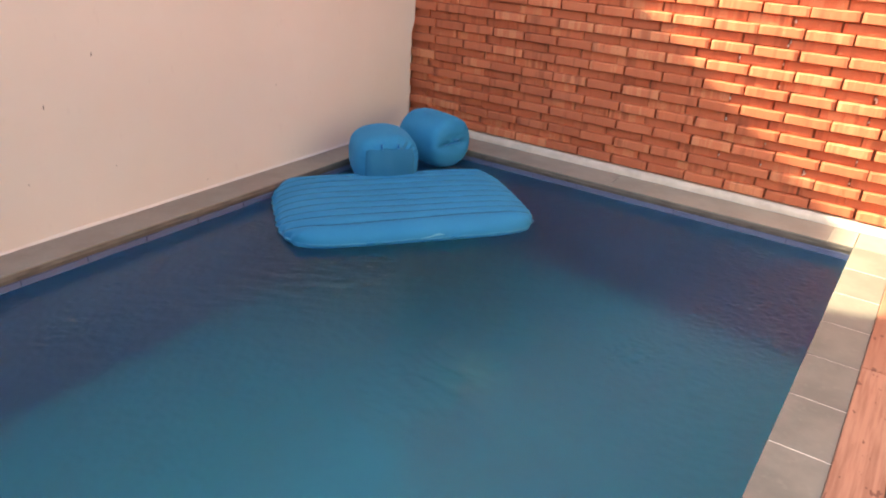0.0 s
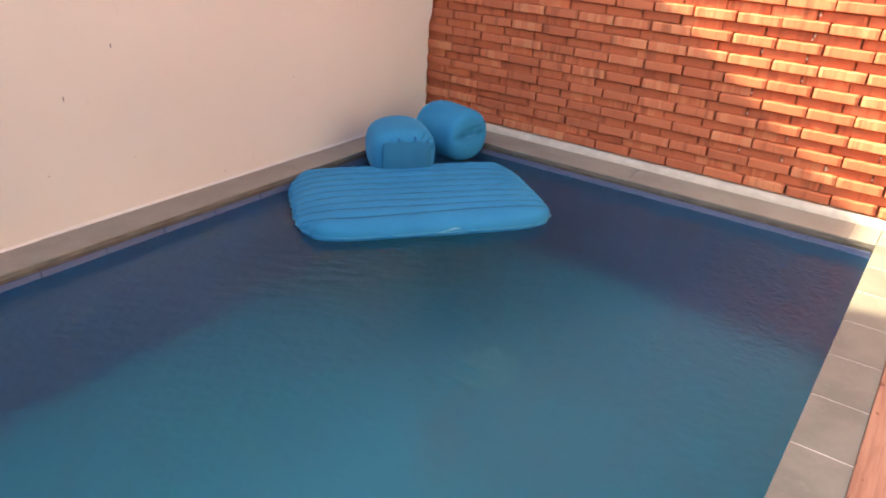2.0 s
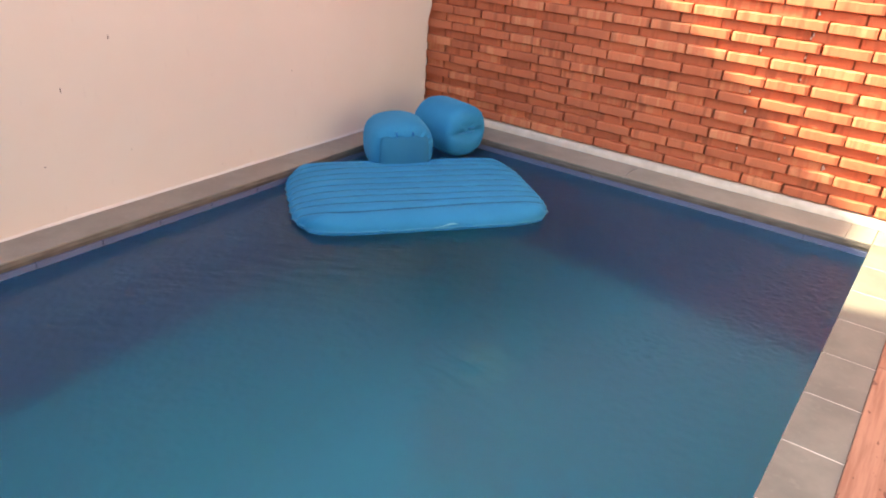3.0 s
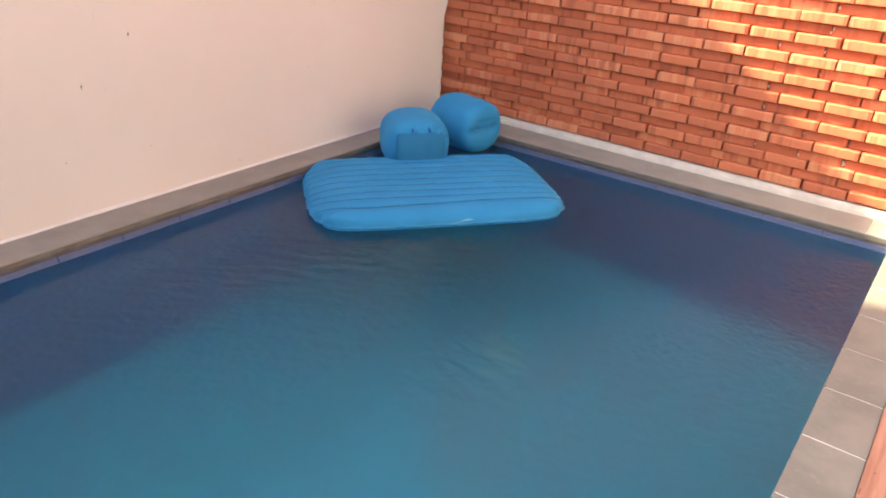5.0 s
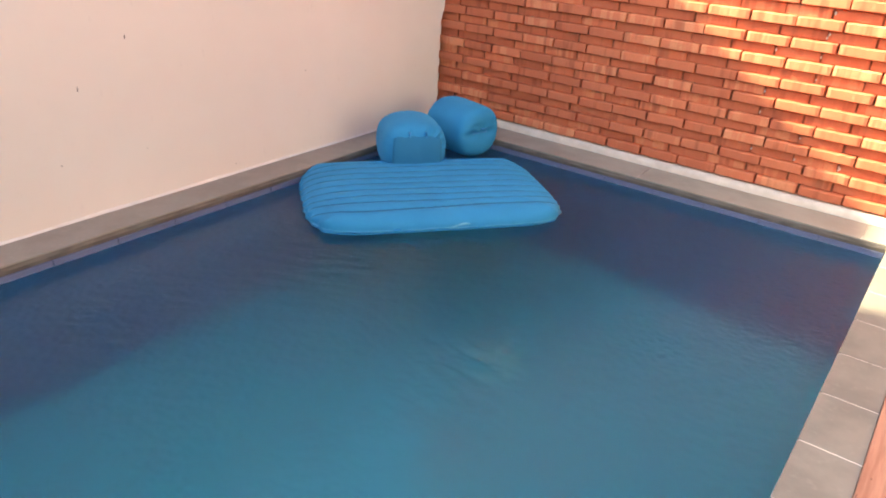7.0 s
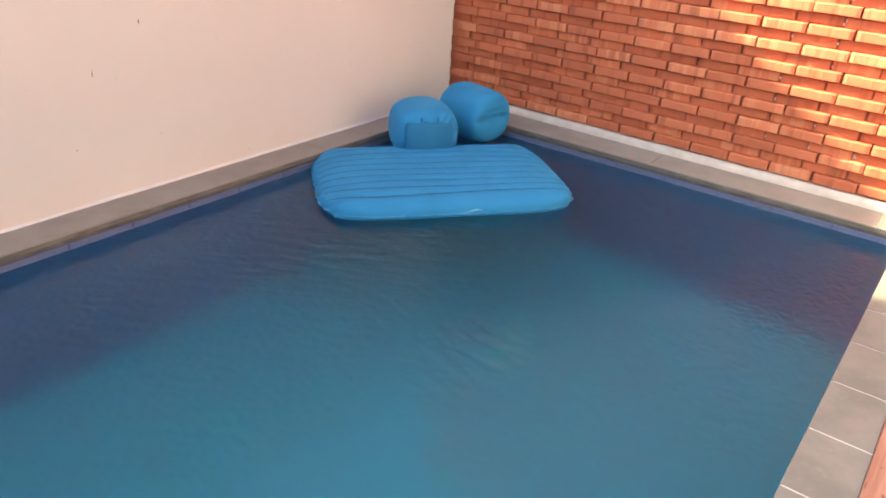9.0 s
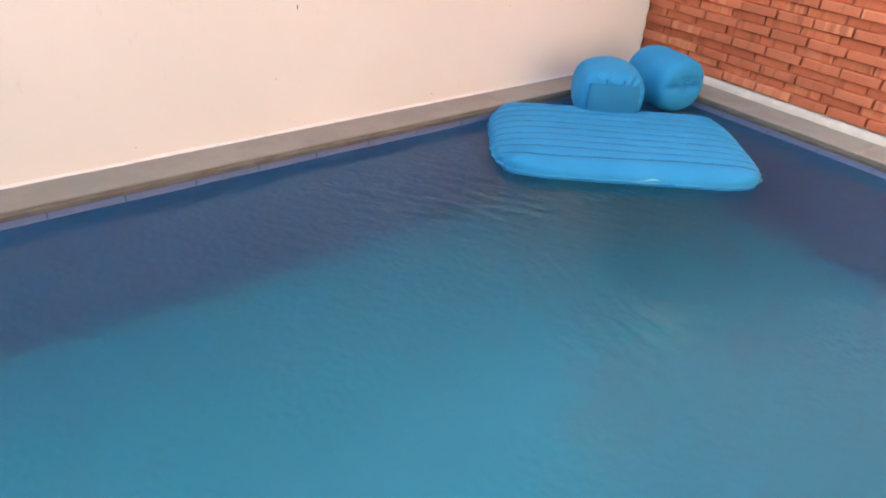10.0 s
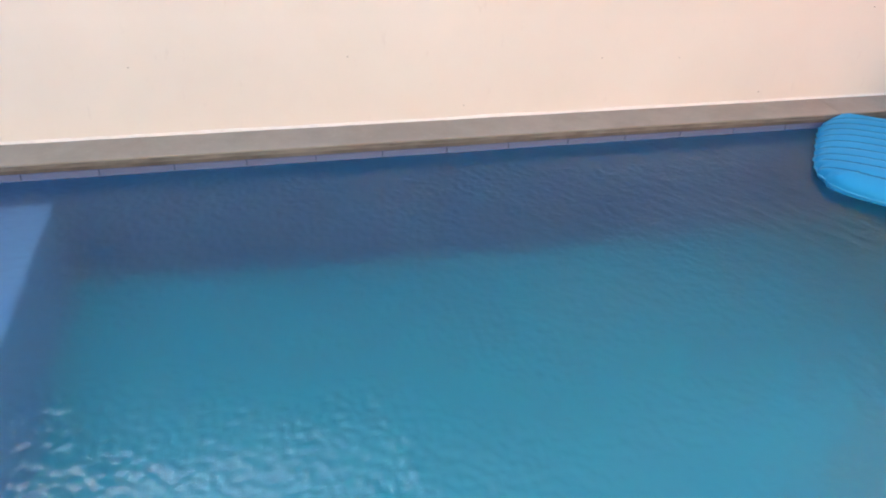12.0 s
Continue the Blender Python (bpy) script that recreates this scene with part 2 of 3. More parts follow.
def white_wall():
    bm = box(WALL_X - 0.2, WALL_X - 0.004, -7.2, 0.185, -0.3, 2.21)
    box(WALL_X - 0.2, WALL_X - 0.06, 0.185, 0.50, -0.3, 2.21, bm=bm)
    # unseen raised stretch, added to keep the sun off the deck-side coping
    box(WALL_X - 0.2, WALL_X - 0.004, -3.6, -1.92, 2.21, 2.85, bm=bm)
    # plaster coat with a ragged lower edge
    ys = np.linspace(-7.2, 0.18, 150)
    low = []
    for y in ys:
        z = 0.006 + 0.004 * noise.noise((y * 2.2, 3.1, 0)) + 0.004 * noise.noise((y * 9, 7.7, 0))
        low.append((bm.verts.new((WALL_X, y, z)), bm.verts.new((WALL_X, y, 2.21)), bm.verts.new((WALL_X - 0.012, y, z - 0.002))))
    for a, b in zip(low, low[1:]):
        bm.faces.new((a[0], b[0], b[1], a[1]))
        bm.faces.new((a[2], b[2], b[0], a[0]))
    # plaster face of the added raised stretch
    box(WALL_X - 0.004, WALL_X, -3.6, -1.92, 2.21, 2.85, bm=bm)
    # the coat's ragged end against the bricks
    last = None
    for z in np.linspace(0.0, 2.21, 90):
        step = 1 / (1 + math.exp(-(z - 0.68) * 60))
        end = 0.205 + 0.037 * step + 0.005 * noise.noise((z * 7, 1.7, 0)) + 0.003 * noise.noise((z * 25, 4.2, 0))
        row = [bm.verts.new((WALL_X, 0.18, z)), bm.verts.new((WALL_X, end - 0.006, z)), bm.verts.new((WALL_X - 0.004, end, z)), bm.verts.new((WALL_X - 0.045, end, z))]
        if last:
            for i in range(3):
                bm.faces.new((last[i], last[i + 1], row[i + 1], row[i]))
        last = row
    return structure("wall_west", bm, PLASTER, "off-white plastered garden wall, faintly uneven and marked", "wall")


wall_west = white_wall()
# thin pale joint between plaster and coping
bm = bmesh.new()
prev = None
for y in np.linspace(-7.2, 0.2, 320):
    w = 0.007 + 0.005 * noise.noise((y * 3.0, 1.0, 0)) + 0.003 * noise.noise((y * 17, 1.0, 0))
    h = 0.011 + 0.006 * noise.noise((y * 3.2, 5.1, 0)) + 0.003 * noise.noise((y * 14, 2.1, 0))
    row = [bm.verts.new((WALL_X + w, y, 0.0015)), bm.verts.new((WALL_X + w * 0.6, y, h)), bm.verts.new((WALL_X - 0.003, y, h + 0.003))]
    if prev:
        for i in range(2):
            bm.faces.new((prev[i], row[i], row[i + 1], prev[i + 1]))
    prev = row
part("plaster_joint", bm, pale_mortar("white_joint", (0.78, 0.74, 0.68), (0.88, 0.85, 0.79)), wall_west, "bright white filler joint along the coping")

# plain closing walls and ground, added unseen behind the camera; the east wall blocks low sky
structure("wall_east", box(2.9, 3.1, -7.4, 0.50, -0.3, 3.8), GREY, "unseen grey rendered wall added to close the yard", "wall")
structure("wall_south", box(WALL_X, 2.9, -7.4, -7.2, -0.3, 2.7), GREY, "unseen grey rendered wall added to close the yard", "wall")
structure("ground", box(-40, 40, -40, 40, -2.0, -1.75), PAVING, "dull grey paved ground around the yard", "ground")
structure("paving", box(WALL_X, 0.19, -7.2, YS - 0.18, -0.3, -0.002), PAVING, "grey paved strip at the pool's near end", "paving")

# pool shell
pool = holder("pool_basin", "rectangular pool basin lined with blue glazed tiles", "pool", kind="structure")
bm = box(XW - 0.1, XE + 0.1, YS - 0.1, YN + 0.1, FLOOR_Z - 0.25, FLOOR_Z)
for v in bm.verts:
    v.co.z += floor_at(v.co.y) - FLOOR_Z - 0.004
part("pool_floor", bm, FLOOR, pool, "sloping blue-green pool floor")
G = 0.008
part("pool_wall", box(XW - 0.15, XW - G, YS - 0.1, YN + 0.15, FLOOR_Z, -0.04), BLUE_GROUT, pool, "dark blue grout bed")
part("pool_wall", box(XW - G, XE + G, YN + G, YN + 0.15, FLOOR_Z, -0.04), BLUE_GROUT, pool, "dark blue grout bed")
part("pool_wall", box(XE + G, XE + 0.15, YS - 0.1, YN + 0.15, FLOOR_Z, -0.04), BLUE_GROUT, pool, "dark blue grout bed")
part("pool_wall", box(XW - G, XE + G, YS - 0.1, YS, FLOOR_Z, -0.04), BLUE, pool, "blue tiled end wall")
part("pool_step", box(XW, XE, YS, -4.93, FLOOR_Z, -0.30, 0.01), glazed("pale_blue_tile", (0.30, 0.40, 0.62), (0.34, 0.44, 0.66)), pool, "pale blue shallow step under water")
drain = part("floor_drain", bmesh.new(), DRAIN, pool, "pale round floor drain")
bm = bmesh.new()
bmesh.ops.create_cone(bm, cap_ends=True, segments=28, radius1=0.14, radius2=0.12, depth=0.03, matrix=Matrix.Translation((-1.43, -1.19, floor_at(-1.2) + 0.015)))
bm.to_mesh(drain.data)
bm.free()


def water():
    """One rippled sheet between the pool walls, livelier over the return jet and at the near end."""
    nx, ny = 300, 640
    xs, ys = np.linspace(XW + 0.001, XE - 0.001, nx), np.linspace(YS + 0.002, YN - 0.001, ny)
    verts, faces = [], []
    N = noise.noise
    for y in ys:
        for x in xs:
            jet = math.exp(-((x + 1.0) ** 2 / 0.20 + (y + 2.15) ** 2 / 0.12))
            east = math.exp(-((x + 0.25) ** 2 / 0.10 + (y + 0.75) ** 2 / 0.35))
            whirl = math.exp(-((x + 0.585) ** 2 + (y + 1.52) ** 2) / 0.018)
            train = math.exp(-((x + 1.95 - 0.35 * (y + 1.9)) ** 2 / 0.06 + (y + 1.9) ** 2 / 0.5))
            near = 1 / (1 + math.exp((y + 2.6) * 3))
            a, b = x * 0.98 - y * 0.18, y * 0.98 + x * 0.18
            patch = 0.35 + 0.65 * max(0.0, min(1.0, 0.5 + 1.6 * N((x * 1.3, y * 1.1, 9.0))))
            h = N((x * 7.0, y * 4.2, 0.3)) + 0.55 * N((x * 15 + y * 5, y * 13 - x * 6, 4.1))
            fine = N((x * 38, y * 44, 8.0)) + 0.6 * N((x * 60, y * 70, 1.0))
            swirl = 0.05 * N((x * 3.1, y * 3.1, 5.5))
            runs = N((a * 6 + 3 * swirl, (b + swirl) * 21, 6.0)) + 0.45 * N((a * 13, (b + swirl) * 47, 3.0))
            c, d = x * 0.82 + y * 0.57, y * 0.82 - x * 0.57
            streak = N((c * 6, d * 22, 2.0)) + 0.45 * N((c * 14, d * 46, 7.0))
            z = (0.0015 + 0.0016 * jet + 0.0030 * east + 0.0002 * near) * h + 0.0060 * whirl * fine
            z += (0.0008 * patch + 0.0020 * near * patch + 0.0030 * east) * fine
            z += (0.0012 * patch + 0.0030 * train) * streak + 0.0046 * jet * patch * runs
            verts.append((x, y, WATER_Z + z + 0.0012 * N((x * 1.6, y * 1.3, 2.2))))
    for j in range(ny - 1):
        for i in range(nx - 1):
            k = j * nx + i
            faces.append((k, k + 1, k + nx + 1, k + nx))
    me = bpy.data.meshes.new("water")
    me.from_pydata(verts, [], faces)
    me.materials.append(WATER)
    me.polygons.foreach_set("use_smooth", [True] * len(me.polygons))
    sheet = tagged(new("water", me), "clear blue-green pool water with small ripples", "water", kind="structure")
    sheet.visible_shadow = False
    return sheet


water()

# ---- coping ----
def coping_run(name, label, pieces, bed, edge, grout, slab):
    top = holder(name, label, "coping", kind="structure")
    for x0, x1, y0, y1 in pieces:
        part("coping_stone", box(x0, x1, y0, y1, -0.009, 0.0 + random.uniform(-0.0006, 0.0006), 0.002), slab, top)
    part("coping_bed", bed, BED, top, "brown stained mortar bed under the stone")
    part("coping_edge", edge, EDGE, top, "stained lower stone edge")
    part("grout", grout, GROUT_W, top, "pale grout between the stones")
    return top


def cuts(a, b, first, step, gap):
    """Stretches of a run between joints."""
    at = [a] + [v for v in np.arange(first, b, step) if v > a + 0.03] + [b]
    return [(p + (gap / 2 if i else 0), q - (gap / 2 if i < len(at) - 2 else 0)) for i, (p, q) in enumerate(zip(at, at[1:]))]


west = [(WALL_X, XW, y0, y1) for y0, y1 in cuts(YS - 0.18, BRICK_Y, -5.4, 4.21, 0.002)]
coping_run("coping_west", "grey-beige stone coping strip under the white wall", west,
           box(WALL_X, XW - 0.006, YS - 0.18, BRICK_Y, -0.045, -0.0285),
           box(WALL_X, XW - 0.002, YS - 0.18, BRICK_Y, -0.028, -0.0095),
           box(WALL_X, XW - 0.004, YS - 0.18, BRICK_Y, -0.0094, -0.003), STONE)
north = [(x0, x1, YN, BRICK_Y) for x0, x1 in cuts(XW + 0.002, 0.0, -2.5, 1.19, 0.0015)]
coping_run("coping_north", "grey-beige stone coping strip under the brick wall", north,
           box(XW - 0.004, XE, YN + 0.006, BRICK_Y, -0.045, -0.0285),
           box(XW - 0.001, XE, YN + 0.002, BRICK_Y, -0.028, -0.0095),
           box(XW, XE, YN + 0.004, BRICK_Y, -0.0094, -0.003), STONE)
east = [(XE, COPE_E, y0, y1) for y0, y1 in cuts(YS - 0.18, 0.0, -0.597 - 0.3065 * 18, 0.3065, 0.004)]
coping_run("coping_east", "grey stone coping slabs with white grout along the deck", east,
           box(XE + 0.006, COPE_E, YS - 0.18, 0.0, -0.045, -0.0285),
           box(XE + 0.002, COPE_E, YS - 0.18, 0.0, -0.028, -0.0095),
           box(XE + 0.003, COPE_E - 0.001, YS - 0.18, 0.0, -0.0094, -0.0018), SLAB)
bm = bmesh.new()
lo = [bm.verts.new((x, y, -0.045)) for x, y in ((XE + 0.002, 0.002), (COPE_E, 0.002), (COPE_E, BRICK_Y), (XE + 0.002, BRICK_Y))]
hi = [bm.verts.new((v.co.x, v.co.y, 0.0)) for v in lo]
bm.faces.new(hi)
for i in range(4):
    bm.faces.new((lo[i], lo[(i + 1) % 4], hi[(i + 1) % 4], hi[i]))
corner = part("coping_corner_stone", bm, STONE, None, "grey stone slab at the coping's corner")
tagged(corner, category="coping", kind="structure")
structure("coping_south", box(XW, XE, YS - 0.18, YS, -0.045, 0.0, 0.003), STONE, "grey stone coping at the pool's near end", "coping")

# ---- pool tiles ----
def tile_mesh(w, h, glaze):
    return mesh_of(box(-w / 2, w / 2, -0.006, 0.0, -h / 2, h / 2, 0.0012), "tile", glaze)


TILE = 0.30
rows = [(-0.045 - TILE * (i + 1), -0.045 - TILE * i) for i in range(4)] + [(FLOOR_Z - 0.02, -0.045 - TILE * 4)]
for z0, z1 in rows:
    glaze = BLUE_TOP if z1 > -0.1 else BLUE
    me, me_w = tile_mesh(TILE - 0.005, z1 - z0 - 0.004, glaze), tile_mesh(0.2935 - 0.006, z1 - z0 - 0.004, glaze)
    zc = (z0 + z1) / 2
    x = -0.006 - TILE / 2
    while x > XW:
        ob = new("tile", me)
        ob.parent = pool
        ob.matrix_basis = pose(x + 0.001, YN + G - 0.001, zc, random.uniform(-0.15, 0.15), 0, random.uniform(-0.15, 0.15))
        x -= TILE
    y = -3.553 + 0.2935 * 12 - 0.2935 / 2
    while y > YS:
        ob = new("tile", me_w)
        ob.parent = pool
        ob.matrix_basis = pose(XW - G + 0.001, y, zc, random.uniform(-0.15, 0.15), 0, 90 + random.uniform(-0.15, 0.15))
        y -= 0.2935

floor_tile = mesh_of(box(-0.1508, 0.1508, -0.1508, 0.1508, -0.006, 0.0, 0.0004), "floor_tile", FLOOR)
for j in range(17):
    for i in range(10):
        x, y = -0.155 - i * 0.302, -0.155 - j * 0.302
        if x > XW - 0.1 and y > -4.95:
            ob = new("floor_tile", floor_tile)
            ob.parent = pool
            ob.matrix_basis = pose(x, y, floor_at(y) + 0.003, -math.degrees(math.atan(0.066)), 0, 0)

# ---- deck ----
deck = holder("deck", "reddish-brown wooden deck boards with dark marks", "deck", kind="structure")
bm = box(COPE_E + 0.003, 2.9, -7.2, BRICK_Y, -0.3, -0.012)
part("deck_base", bm, BED, deck, "dark deck underside")
x, k = COPE_E + 0.001, 0
while x < 2.75:
    w = 0.142
    for y0, y1 in cuts(-7.2, BRICK_Y - 0.03, -7.2 + (1.0 if k % 2 else 2.0), 2.0, 0.004):
        part("deck_board", box(x, x + w, y0, y1, -0.012, 0.010 + random.uniform(-0.001, 0.001), 0.004), DECK, deck)
    x += w + 0.005
    k += 1


# ---- inflatable mattress ----
A_DIR, B_DIR = Vector((0.63, 0.777, 0)).normalized(), Vector((-0.777, 0.63, 0)).normalized()


def on_float(u, v, z=0.0):
    """World place from distances along and across the mattress."""
    return A_DIR * u + B_DIR * v + Vector((0, 0, z))


MAT_TURN = math.degrees(math.atan2(A_DIR.y, A_DIR.x))
LEN, DEP, THICK, MID = 1.34, 0.875, 0.165, -0.055


def outline(s, t):
    """Rounded plan of the mattress; s along, t from the front (-1) to the back (1)."""
    x = LEN / 2 * s * (1 - 0.115 * abs(t) ** 5)
    y = DEP / 2 * t * (1 - 0.135 * abs(s) ** 7)
    return x, y


VALLEYS = [-0.77, -0.585, -0.40, -0.215, -0.03, 0.155, 0.34, 0.525, 0.71]


def weld_lines(s):
    """Where the welds between the ribs run at this distance along the mattress."""
    lines = []
    for i, v0 in enumerate(VALLEYS):
        bend = 0.05 * (abs(s) ** 6) * (1 if i < 2 else 0.15)
        wave = 0.030 * math.sin(s * 3.1 + 0.6) if i == 0 else 0.006 * math.sin(s * 4 + i)
        lines.append(v0 + bend + wave)
    return lines


def mattress_height(s, t):
    """Height of the cover, and the distance to the nearest weld."""
    q = max(abs(s), abs(t))
    z = THICK / 2 * max(0.0, 1 - min(q, 1.0) ** 6) ** 0.5
    lines = weld_lines(s)
    # each rib is a rounded tube between two welds
    lo = max([v for v in lines if v <= t], default=None)
    hi = min([v for v in lines if v > t], default=None)
    if lo is None or hi is None:
        w = min(1.0, (lines[0] - t if lo is None else t - lines[-1]) / 0.11)
    else:
        w = 1 - abs(2 * (t - lo) / (hi - lo) - 1)
    tube = max(0.0, 1 - (1 - w) ** 2.2) ** 0.5
    swell = 0.004 * noise.noise((s * 2, t * 2, 0.4)) + 0.0015 * noise.noise((s * 14, t * 3, 2.0))
    return z * (0.82 + 0.18 * tube) + swell * (1 - q ** 4 if q < 1 else 0), min(abs(t - v) for v in lines) * DEP / 2


def mattress():
    top = holder("inflatable_mattress", "blue flocked inflatable car mattress with long ribs, floating on water", "inflatable mattress",
                 tuple(on_float(-2.0675, 1.022, MID)), MAT_TURN)
    ns, nt = 120, 380
    S = [math.sin(v) for v in np.linspace(-math.pi / 2, math.pi / 2, ns)]
    S = [0.55 * a + 0.45 * b for a, b in zip(S, np.linspace(-1, 1, ns))]
    T = [0.4 * math.sin(v) + 0.6 * w for v, w in zip(np.linspace(-math.pi / 2, math.pi / 2, nt), np.linspace(-1, 1, nt))]
    for sign, name, label in ((1, "top_cover", ""), (-1, "underside", "smooth blue vinyl underside")):
        verts, faces, gaps = [], [], []
        for t in T:
            for s in S:
                x, y = outline(s, t)
                if sign > 0:
                    z, gap = mattress_height(s, t)
                    gaps.append(gap)
                else:
                    q = max(abs(s), abs(t))
                    z = -0.075 * max(0.0, 1 - min(q, 1.0) ** 5) ** 0.5
                edge = max(abs(s), abs(t)) ** 12
                x += 0.007 * edge * math.cos((t + 0.6775) * 33.96) * (1 if s < 0 else -0.5) * abs(s)
                verts.append((x, y, z))
        for j in range(nt - 1):
            for i in range(ns - 1):
                k = j * ns + i
                q4 = (k, k + 1, k + ns + 1, k + ns)
                faces.append(q4 if sign > 0 else q4[::-1])
        me = bpy.data.meshes.new(name)
        me.from_pydata(verts, [], faces)
        me.materials.append(FLOCK if sign > 0 else VINYL)
        # faces close to a weld get the darker flock that paints the valley shade
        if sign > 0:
            me.materials.append(WELD_SHADE)
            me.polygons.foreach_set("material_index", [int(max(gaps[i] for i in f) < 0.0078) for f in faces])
        me.polygons.foreach_set("use_smooth", [True] * len(me.polygons))
        ob = new(name, me)
        ob.parent = top
        tagged(ob, label)
    # welded seam round the edge
    bm = bmesh.new()
    loop = [(-1 + 2 * i / 90, -1) for i in range(90)] + [(1, -1 + 2 * i / 150) for i in range(150)]
    loop += [(1 - 2 * i / 90, 1) for i in range(90)] + [(-1, 1 - 2 * i / 150) for i in range(150)]
    ring = []
    for k, (s, t) in enumerate(loop):
        x, y = outline(s, t)
        n = Vector((x / LEN ** 2 * (abs(s) ** 4 + 0.02), y / DEP ** 2 * (abs(t) ** 4 + 0.02), 0)).normalized()
        frill = 0.006 + 0.004 * noise.noise((x * 20, y * 20, 1)) + (0.008 * (0.5 + 0.5 * math.cos(y * 79.4)) ** 2 if abs(s) == 1 else 0)
        z = 0.004 * noise.noise((x * 9, y * 9, 5))
        p = Vector((x, y, z))
        ring.append([bm.verts.new(p - n * 0.004 + Vector((0, 0, 0.002))), bm.verts.new(p + n * frill), bm.verts.new(p - n * 0.004 - Vector((0, 0, 0.002)))])
    for a, b in zip(ring, ring[1:] + ring[:1]):
        bm.faces.new((a[0], b[0], b[1], a[1]))
        bm.faces.new((a[1], b[1], b[2], a[2]))
    part("seam", bm, SEAM, top, "welded blue seam round the edge", True)
    # folded tongue at the front
    bm = bmesh.new()
    prev = None
    for i in range(25):
        w = -1 + 2 * i / 24
        x = 0.05 + 0.17 * w
        out = 0.012 * (1 - abs(w) ** 1.6) + 0.002
        y0 = -DEP / 2 + 0.012
        z = 0.012 + 0.006 * math.sin(w * 5)
        row = [bm.verts.new((x, y0, z + 0.003)), bm.verts.new((x, y0 - out * 0.6, z + 0.002 + 0.001 * math.sin(i))), bm.verts.new((x, y0 - out, z - 0.005)),
               bm.verts.new((x, y0 - out + 0.003, z - 0.008)), bm.verts.new((x, y0, z - 0.004))]
        if prev:
            for k in range(4):
                bm.faces.new((prev[k], row[k], row[k + 1], prev[k + 1]))
        prev = row
    part("tongue", bm, TONGUE, top, "pale folded vinyl tongue at the front edge", True)
    # small welded tabs
    for k, (s, t) in enumerate(((-0.42, -1.0), (0.93, -0.86), (0.30, -1.0))):
        x, y = outline(s, t)
        tab = box(x - 0.02, x + 0.02, y - 0.012, y + 0.012, -0.002, 0.004, 0.002)
        part("tab", tab, FLOCK, top)
    return top


mattress()


# ---- inflatable pillows ----
def cushion(length, wide, tall, ends=0.55, square=2.6, seed=0, wrinkle=0.02, dent=0.0, gather=0.0, na=168, nb=72):
    """A puffed body about the x axis, with creases running out of its ends."""
    verts, faces = [], []
    for j in range(nb + 1):
        f = math.pi * j / nb
        c, s = math.cos(f), math.sin(f)
        x = length / 2 * math.copysign(abs(c) ** ends, c)
        r = abs(s) ** ends
        for i in range(na):
            a = 2 * math.pi * i / na
            ca, sa = math.cos(a), math.sin(a)
            k = (abs(ca) ** square + abs(sa) ** square) ** (-1 / square)
            end = abs(c) ** 6
            fold = 1 + wrinkle * end * (math.cos(9 * a + seed) + 0.6 * math.cos(17 * a + 2 * seed)) + 0.02 * noise.noise((x * 5, ca * 2 + seed, sa * 2))
            y, z = wide / 2 * r * k * ca * fold, tall / 2 * r * k * sa * fold
            xx = x - gather * (0.5 + 0.5 * math.cos(28 * a + 1.5 * math.sin(3 * a))) * math.exp(-(((r - 0.80) / 0.13) ** 2)) * (1 if c > 0 else 0) * (0.12 + math.exp(-(((a if a < 4 else a - 2 * math.pi) - 0.55) / 0.5) ** 2))
            if dent and c > 0.3:
                line = math.exp(-((z / (0.05 * tall + 0.012)) ** 2)) * math.exp(-((y / (0.36 * wide)) ** 4))
                xx -= dent * line
                xx -= dent * 0.4 * math.exp(-(((z - 0.16 * tall) / 0.012) ** 2)) * math.exp(-((y / (0.22 * wide)) ** 4))
            verts.append((xx, y, z))
        # one ring a step
    for j in range(nb):
        for i in range(na):
            k, n = j * na + i, j * na + (i + 1) % na
            faces.append((k, k + na, n + na, n))
    bm = bmesh.new()
    vs = [bm.verts.new(v) for v in verts]
    for f in faces:
        bm.faces.new([vs[i] for i in f])
    bmesh.ops.remove_doubles(bm, verts=bm.verts[:], dist=0.0004)
    return bm


